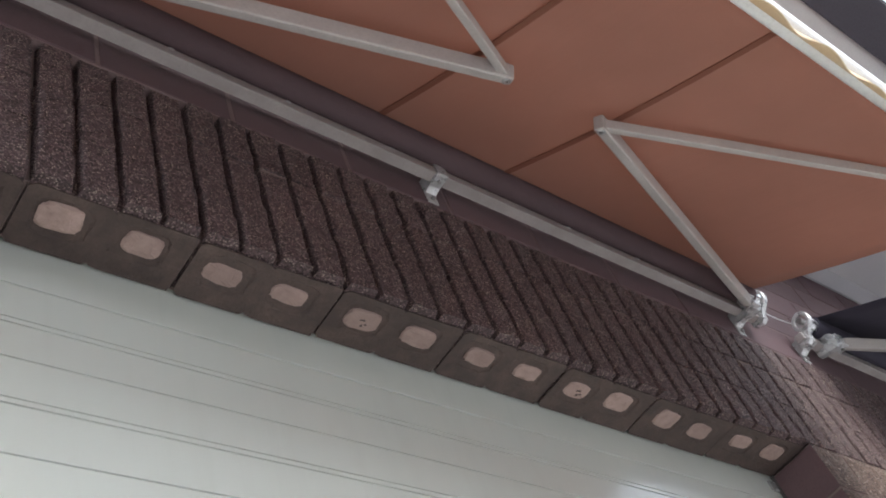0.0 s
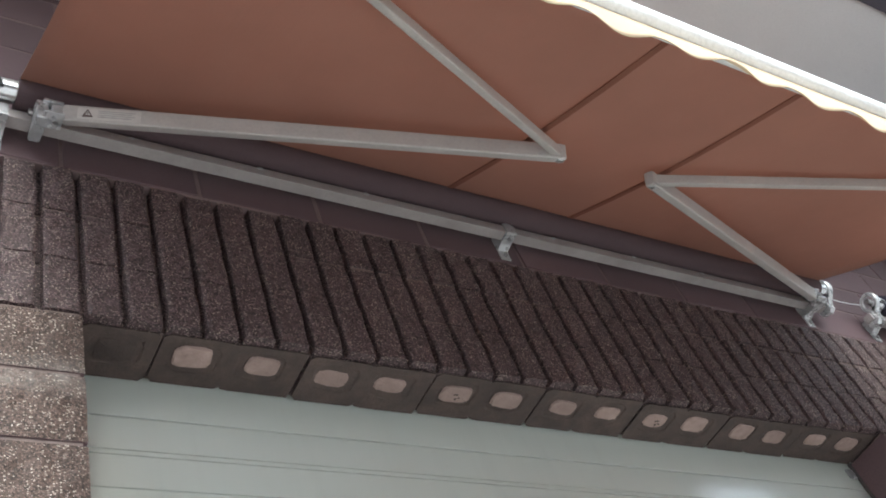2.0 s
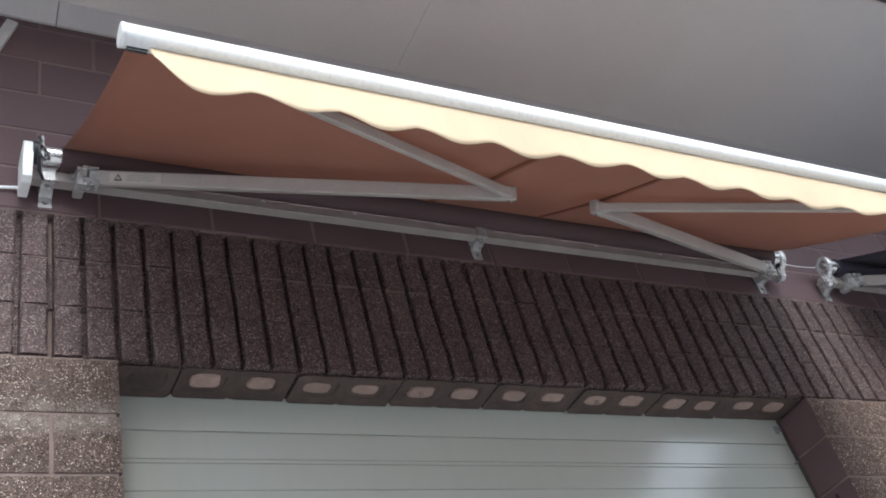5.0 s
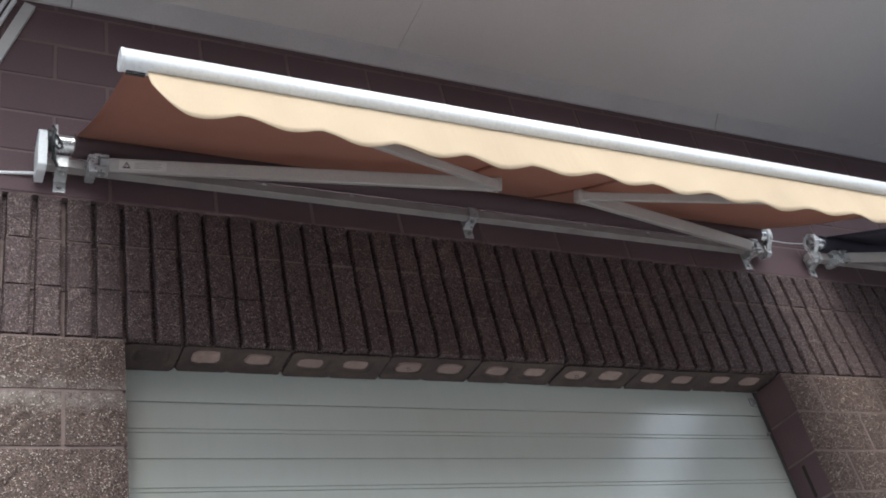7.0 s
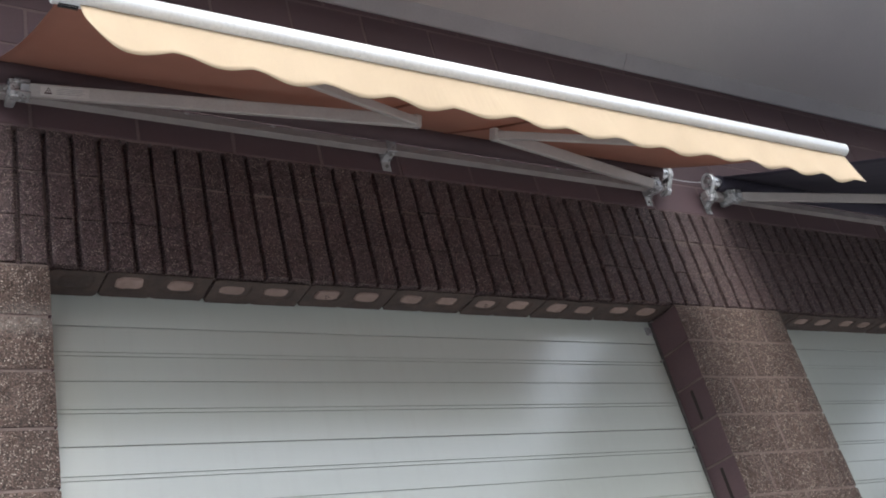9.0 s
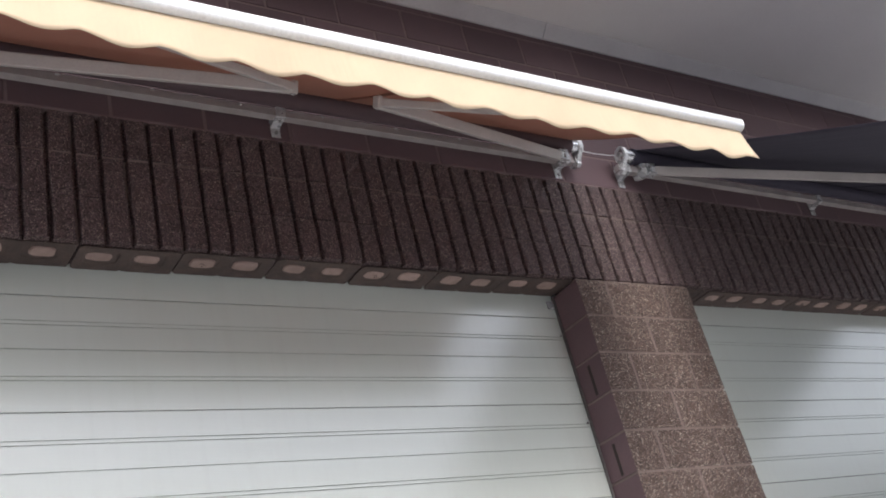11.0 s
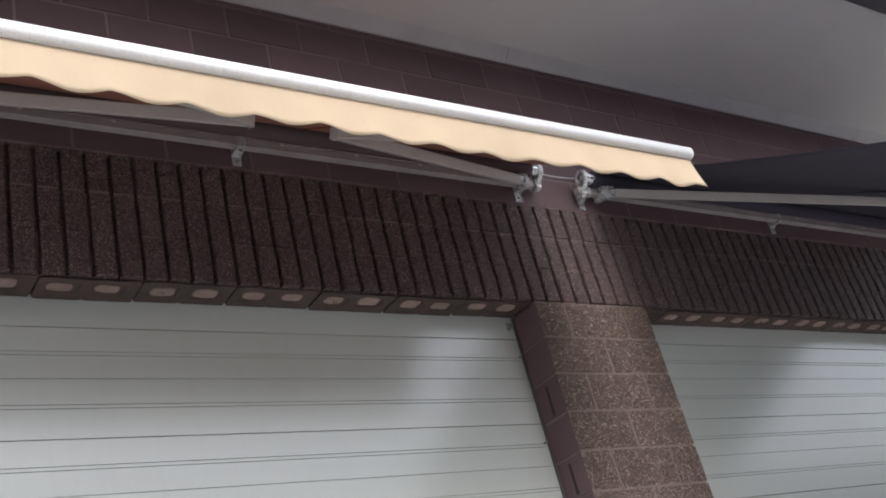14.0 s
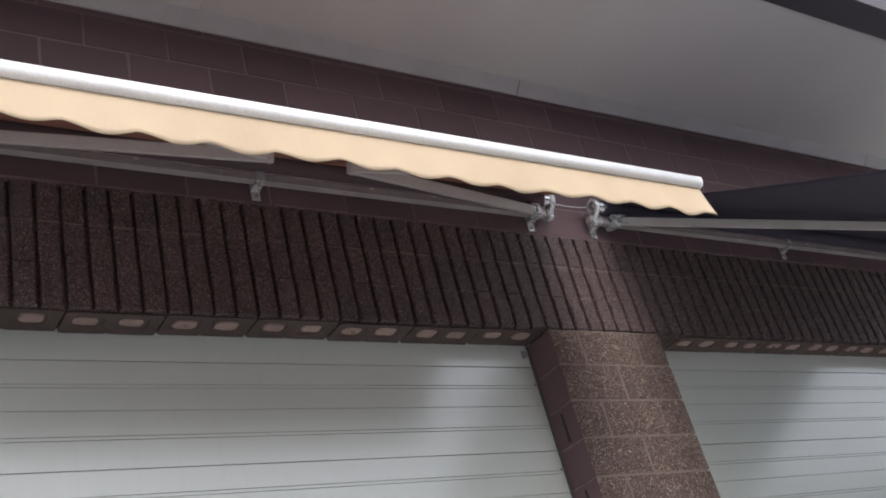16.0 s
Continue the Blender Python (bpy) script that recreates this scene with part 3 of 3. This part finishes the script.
def canopy_mesh(x0, x1, bar, thick=0.002):
    """The stretched cloth, from the top of the roll to the front bar, with a slight sag."""
    bm = bmesh.new()
    nx, ny = 36, 14
    a = Vector((0, ROLL_Y + 0.012, ROLL_Z + 0.046))
    e = bar + Vector((0, 0, 0.004))
    up = Vector((0, (e - a).z, -(e - a).y)).normalized()
    sheets = []
    for side in (0, 1):
        grid = []
        for j in range(ny + 1):
            v = j / ny
            row = []
            for i in range(nx + 1):
                u = i / nx
                p = a.lerp(e, v)
                sag = -0.020 * math.sin(math.pi * v) - 0.004 * math.sin(math.pi * v) * math.sin(9 * u + 2 * v) + thick * side
                edge = 0.006 * math.sin(math.pi * v) * (1 if u < 0.5 else -1) * (abs(u - 0.5) > 0.499)
                row.append(bm.verts.new(Vector((x0 + (x1 - x0) * u + edge, p.y, p.z)) + up * sag))
            grid.append(row)
        for j in range(ny):
            for i in range(nx):
                bm.faces.new((grid[j][i], grid[j][i + 1], grid[j + 1][i + 1], grid[j + 1][i]))
        sheets.append(grid)
    lo, hi = sheets
    for j in range(ny):
        for i in (0, nx):
            bm.faces.new((lo[j][i], lo[j + 1][i], hi[j + 1][i], hi[j][i]))
    for i in range(nx):
        for j in (0, ny):
            bm.faces.new((lo[j][i], lo[j][i + 1], hi[j][i + 1], hi[j][i]))
    for f in bm.faces:
        f.smooth = True
    return bm


def seam_mesh(x, bar):
    """A narrow doubled strip under the cloth."""
    bm = bmesh.new()
    a = Vector((0, ROLL_Y + 0.012, ROLL_Z + 0.046))
    e = bar + Vector((0, 0, 0.004))
    up = Vector((0, (e - a).z, -(e - a).y)).normalized()
    rows = []
    for j in range(13):
        v = j / 12
        p = a.lerp(e, v) + up * (-0.0225 * math.sin(math.pi * v) - 0.004)
        rows.append([bm.verts.new((x + dx, p.y, p.z + dz)) for dx, dz in ((-0.011, 0), (0.011, 0), (0.011, 0.003), (-0.011, 0.003))])
    for r0, r1 in zip(rows, rows[1:]):
        for k in range(4):
            bm.faces.new((r0[k], r0[(k + 1) % 4], r1[(k + 1) % 4], r1[k]))
    bm.faces.new(rows[0])
    bm.faces.new(rows[-1])
    return bm


def valance_mesh(x0, x1, y, z, tall, phase):
    """A hanging strip with a scalloped hem and soft waves."""
    bm = bmesh.new()
    nx, nz, thick = 192, 8, 0.0018
    sheets = []
    for side in (0, 1):
        grid = []
        for i in range(nx + 1):
            x = x0 + (x1 - x0) * i / nx
            q = ((x - phase) / 0.235) % 1.0
            hem = tall - (0.013 + 0.004 * math.sin(2.3 * x)) * (1 - math.sin(math.pi * q) ** 0.8) - 0.05 * max(0.0, (x0 + 0.10 - x) / 0.10) ** 2
            wave = 0.009 * math.sin(2 * math.pi * (x - phase) / 0.235 + 0.9) + 0.006 * math.sin(5.1 * x + 1.0) + 0.004 * math.sin(11.3 * x)
            curl = 0.02 * max(0.0, (x - x1 + 0.16) / 0.16) ** 2 + 0.02 * max(0.0, (x0 + 0.12 - x) / 0.12) ** 2
            col = []
            for j in range(nz + 1):
                v = j / nz
                col.append(bm.verts.new((x, y - (0.022 + 0.012 * max(0.0, 1 - (x - x0) / 1.1)) * v - (wave + curl) * v * v + thick * side, z - hem * v)))
            grid.append(col)
        for i in range(nx):
            for j in range(nz):
                bm.faces.new((grid[i][j], grid[i + 1][j], grid[i + 1][j + 1], grid[i][j + 1]))
        sheets.append(grid)
    lo, hi = sheets
    for i in range(nx):
        for j in (0, nz):
            bm.faces.new((lo[i][j], lo[i + 1][j], hi[i + 1][j], hi[i][j]))
    for j in range(nz):
        for i in (0, nx):
            bm.faces.new((lo[i][j], lo[i][j + 1], hi[i][j + 1], hi[i][j]))
    for f in bm.faces:
        f.smooth = True
    return bm


def front_bar_outline(y, z):
    """A rounded, slightly flattened tube with a flat underside."""
    pts = []
    for k in range(24):
        a = 2 * math.pi * k / 24
        v = math.sin(a)
        pts.append((y + 0.002 + 0.031 * math.copysign(abs(math.cos(a)) ** 0.8, math.cos(a)), z - 0.002 + 0.029 * math.copysign(abs(v) ** 0.8, v)))
    return pts


DRIPS = (0.14, 0.545, 0.925, 1.315, 1.715, 2.115, 2.49, 2.87)


def awning(dx, reach, slope, lift, elbow_out, arm_length, bar_end, canvas, valance_canvas, label, motor, phase):
    """A folding-arm awning whose bar spans from dx - 0.29 to dx + 3.19."""
    xa, xb = dx - 0.19, dx + 3.20
    root = thing("awning", (dx + 1.5, 0, 4.283), label, "awning", "folding-arm awnings")
    bar_ob = part("torsion_bar", beam((dx - 0.29, BAR_Y, BAR_Z), (dx + 3.24, BAR_Y, BAR_Z), 0.04, 0.04, bevel=0.003), bar_mat, root)
    for x in DRIPS:
        drop = bmesh.new()
        bmesh.ops.create_uvsphere(drop, u_segments=8, v_segments=6, radius=1.0, matrix=Matrix.LocRotScale((dx + x, BAR_Y - 0.0205, BAR_Z + 0.014), None, (0.011, 0.003, 0.006)))
        part("drip", drop, cast_mat, bar_ob, "bead of rain water on the bar")
    for x in (dx - 0.226, dx + 1.505, dx + 3.165):
        wall_bracket(root, x)
    part("roller_tube", rod((dx - 0.27, ROLL_Y, ROLL_Z), (dx + 3.255, ROLL_Y, ROLL_Z), 0.035, 24), zinc_mat, root, "shiny metal roller tube")
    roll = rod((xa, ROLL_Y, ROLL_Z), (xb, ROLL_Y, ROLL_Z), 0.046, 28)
    # the terracotta roll gets the colour with shade painted in
    part("canvas_roll", roll, roll_mat if canvas is terracotta_mat else canvas, root, "rolled canvas, with shade painted in on the terracotta awning")
    k = elbow_out
    bar = Vector((0, -0.12 - reach * math.cos(slope), 4.34 - reach * math.sin(slope) + lift))
    wide = math.sqrt(arm_length ** 2 - k * k)
    for s, x in ((1, dx - 0.125), (-1, dx + 3.14)):
        arm_bracket(root, x, s)
        sh = Vector((x + 0.036 * s, -0.125, 4.336))
        el = Vector((x + 0.036 * s + wide * s, -0.12 - k * math.cos(slope), 4.34 - k * math.sin(slope)))
        tip = Vector((x + 0.10 * s, bar.y + 0.022, bar.z - 0.012))
        n = (sh - el).cross(tip - el).normalized() * (-s)
        d = (el - sh).normalized()
        arm = part("upper_arm", beam(sh + d * 0.02, el + d * 0.019, 0.034, 0.052, n, 0.007), alu_mat, root)
        part("arm_knuckle", beam(sh - d * 0.01, sh + d * 0.05, 0.028, 0.046, n, 0.004), cast_mat, arm)
        if s == 1 and motor:
            q = frame_along(sh, el, n)
            side = q.col[1] * (1 if q.col[1].y < 0 else -1)
            c = sh + d * 0.145 + side * 0.0178
            st = beam(c - d * 0.085, c + d * 0.085, 0.0012, 0.036, n, 0.0)
            sticker = part("sticker", st, sticker_mat, arm, "pale sticker with a warning triangle")
            up = q.col[2] * (1 if q.col[2].z > 0 else -1)
            tri = bmesh.new()
            c2 = c - d * 0.058 + side * 0.0012
            outer = [c2 + d * (0.015 * a) + up * (0.015 * b) for a, b in ((-1, -0.8), (1, -0.8), (0, 0.95))]
            inner = [c2 + d * (0.0085 * a) + up * (0.0085 * b) for a, b in ((-1, -0.72), (1, -0.72), (0, 0.85))]
            vo, vi = [tri.verts.new(p) for p in outer], [tri.verts.new(p) for p in inner]
            for i in range(3):
                tri.faces.new((vo[i], vo[(i + 1) % 3], vi[(i + 1) % 3], vi[i]))
            part("triangle", tri, ink_mat, sticker)
            part("print", beam(c2 - up * 0.004, c2 + up * 0.004, 0.0006, 0.0022, d, 0.0), ink_mat, sticker)
            for r in range(4):
                c3 = c + side * 0.001 + up * (0.010 - 0.0065 * r)
                part("print", beam(c3 - d * 0.030, c3 + d * (0.07 - 0.01 * (r % 2)), 0.0006, 0.0026, n, 0.0), greyink_mat, sticker)
        f = (tip - el).normalized()
        fore = part("forearm", beam(el - f * 0.006, tip, 0.026, 0.034, n, 0.005), alu_mat, root)
        part("arm_tip", beam(tip - f * 0.03, tip + f * 0.03, 0.036, 0.036, n, 0.004), cast_mat, fore)
        elbow = rod(el - n * 0.0275, el + n * 0.0275, 0.014, 16)
        el_ob = part("elbow", elbow, cast_mat, root, "cast elbow joint of the folding arm")
        part("hinge_pin", rod(el - n * 0.031, el + n * 0.031, 0.007, 8), bolt_mat, el_ob)
    front_bm = prism(front_bar_outline(bar.y, bar.z), "x", dx - 0.215, dx + bar_end)
    for face in front_bm.faces:
        face.smooth = len(face.verts) == 4
    front = part("front_bar", front_bm, white_mat, root, "white rounded front bar")
    for x0, x1 in ((dx - 0.223, dx - 0.213), (dx + bar_end - 0.002, dx + bar_end + 0.008)):
        part("end_cap", prism([(bar.y + (u - bar.y) * 1.03, bar.z + (v - bar.z) * 1.03) for u, v in front_bar_outline(bar.y, bar.z)], "x", x0, x1, 0.002), white_mat, front)
    for off in (0.010, 0.021):
        part("slot", box(dx - 0.205, dx - 0.152, bar.y + off, bar.y + off + 0.005, bar.z - 0.0325, bar.z - 0.022), black_mat, front, "dark slot under the bar end")
    cloth_ob = part("canopy", canopy_mesh(xa, max(xb, dx + bar_end - 0.02), bar), canvas, root)
    for x in (dx + 1.238, dx + 1.775):
        part("seam", seam_mesh(x, bar), seam_mat if canvas is terracotta_mat else canvas, cloth_ob)
    part("valance", valance_mesh(dx - 0.15, dx + bar_end, bar.y + 0.002, bar.z - 0.030, 0.176, dx + phase), valance_canvas, root, "scalloped hanging valance")
    if motor:
        cover = part("motor_cover", prism([(-0.012, 4.312), (-0.105, 4.292), (-0.130, 4.305), (-0.146, 4.400), (-0.146, 4.450), (-0.132, 4.470), (-0.040, 4.470), (-0.012, 4.455)],
                                          "x", dx - 0.316, dx - 0.284, 0.006), white_mat, root, "white plastic end cover")
        ring = [(ROLL_Y - 0.012 + 0.040 * math.cos(a), ROLL_Z + 0.044 * math.sin(a)) for a in [2 * math.pi * i / 20 for i in range(20)]]
        part("motor_head", prism(ring, "x", dx - 0.286, dx - 0.262, 0.004), black_mat, root, "black motor head with cable loop")
        part("motor_plate", box(dx - 0.262, dx - 0.250, -0.152, -0.040, 4.385, 4.486, 0.004), cast_mat, root)
        loop = [(dx - 0.268, -0.155, 4.47), (dx - 0.262, -0.168, 4.44), (dx - 0.270, -0.165, 4.405), (dx - 0.262, -0.160, 4.375), (dx - 0.248, -0.158, 4.360),
                (dx - 0.236, -0.155, 4.370), (dx - 0.240, -0.156, 4.395), (dx - 0.258, -0.160, 4.425), (dx - 0.268, -0.150, 4.40), (dx - 0.262, -0.120, 4.345), (dx - 0.245, -0.09, 4.335)]
        part("motor_cable", sweep(loop, 0.0055, 8), black_mat, root, "black looped motor cable")
    else:
        end_plate(root, dx - 0.262, 1)
    end_plate(root, dx + 3.262, -1)
    return root


awning(0.0, 1.12, 0.495, 0.04, 0.489, 1.485, 3.20, terracotta_mat, cream_mat, "half-open awning with terracotta canvas and cream scalloped valance", True, 1.02)
awning(PITCH, 2.40, 0.478, 0.04, 0.95, 1.67, 3.20, navy_mat, navy_mat, "open awning with dark navy canvas on grey folding arms", False, 1.02)

# ---- wires on the wall ----
wire = [(-0.30, -0.02, 4.352), (-0.42, -0.008, 4.346), (-0.8, -0.006, 4.338), (-1.6, -0.006, 4.336)]
solid("power_cable", sweep(wire, 0.006), white_mat, "thin white power cable clipped along the wall", "cable")
wire = [(3.268, -0.070, 4.452), (3.35, -0.066, 4.447), (3.44, -0.064, 4.445), (3.52, -0.066, 4.447), (3.592, -0.070, 4.452)]
solid("link_cable", sweep(wire, 0.0018), white_mat, "thin pale cable between the two awnings", "cable")

run = thing("conduit_run", (-0.4, 0, 5.0), "sloping grey cover strip with two pale conduits on the wall", "conduit")
low, top = Vector((-0.585, 0, 4.58)), Vector((-0.352, 0, 5.275))
part("cover_strip", beam(low + Vector((0, -0.012, 0)), top + Vector((0, -0.012, 0)), 0.045, 0.022, (0, -1, 0), 0.003), trim_mat, run)
for off in (-0.060, -0.090):
    part("conduit", rod(low + Vector((off, -0.016, 0.012)), top + Vector((off, -0.016, 0.012)), 0.010, 12), white_mat, run)
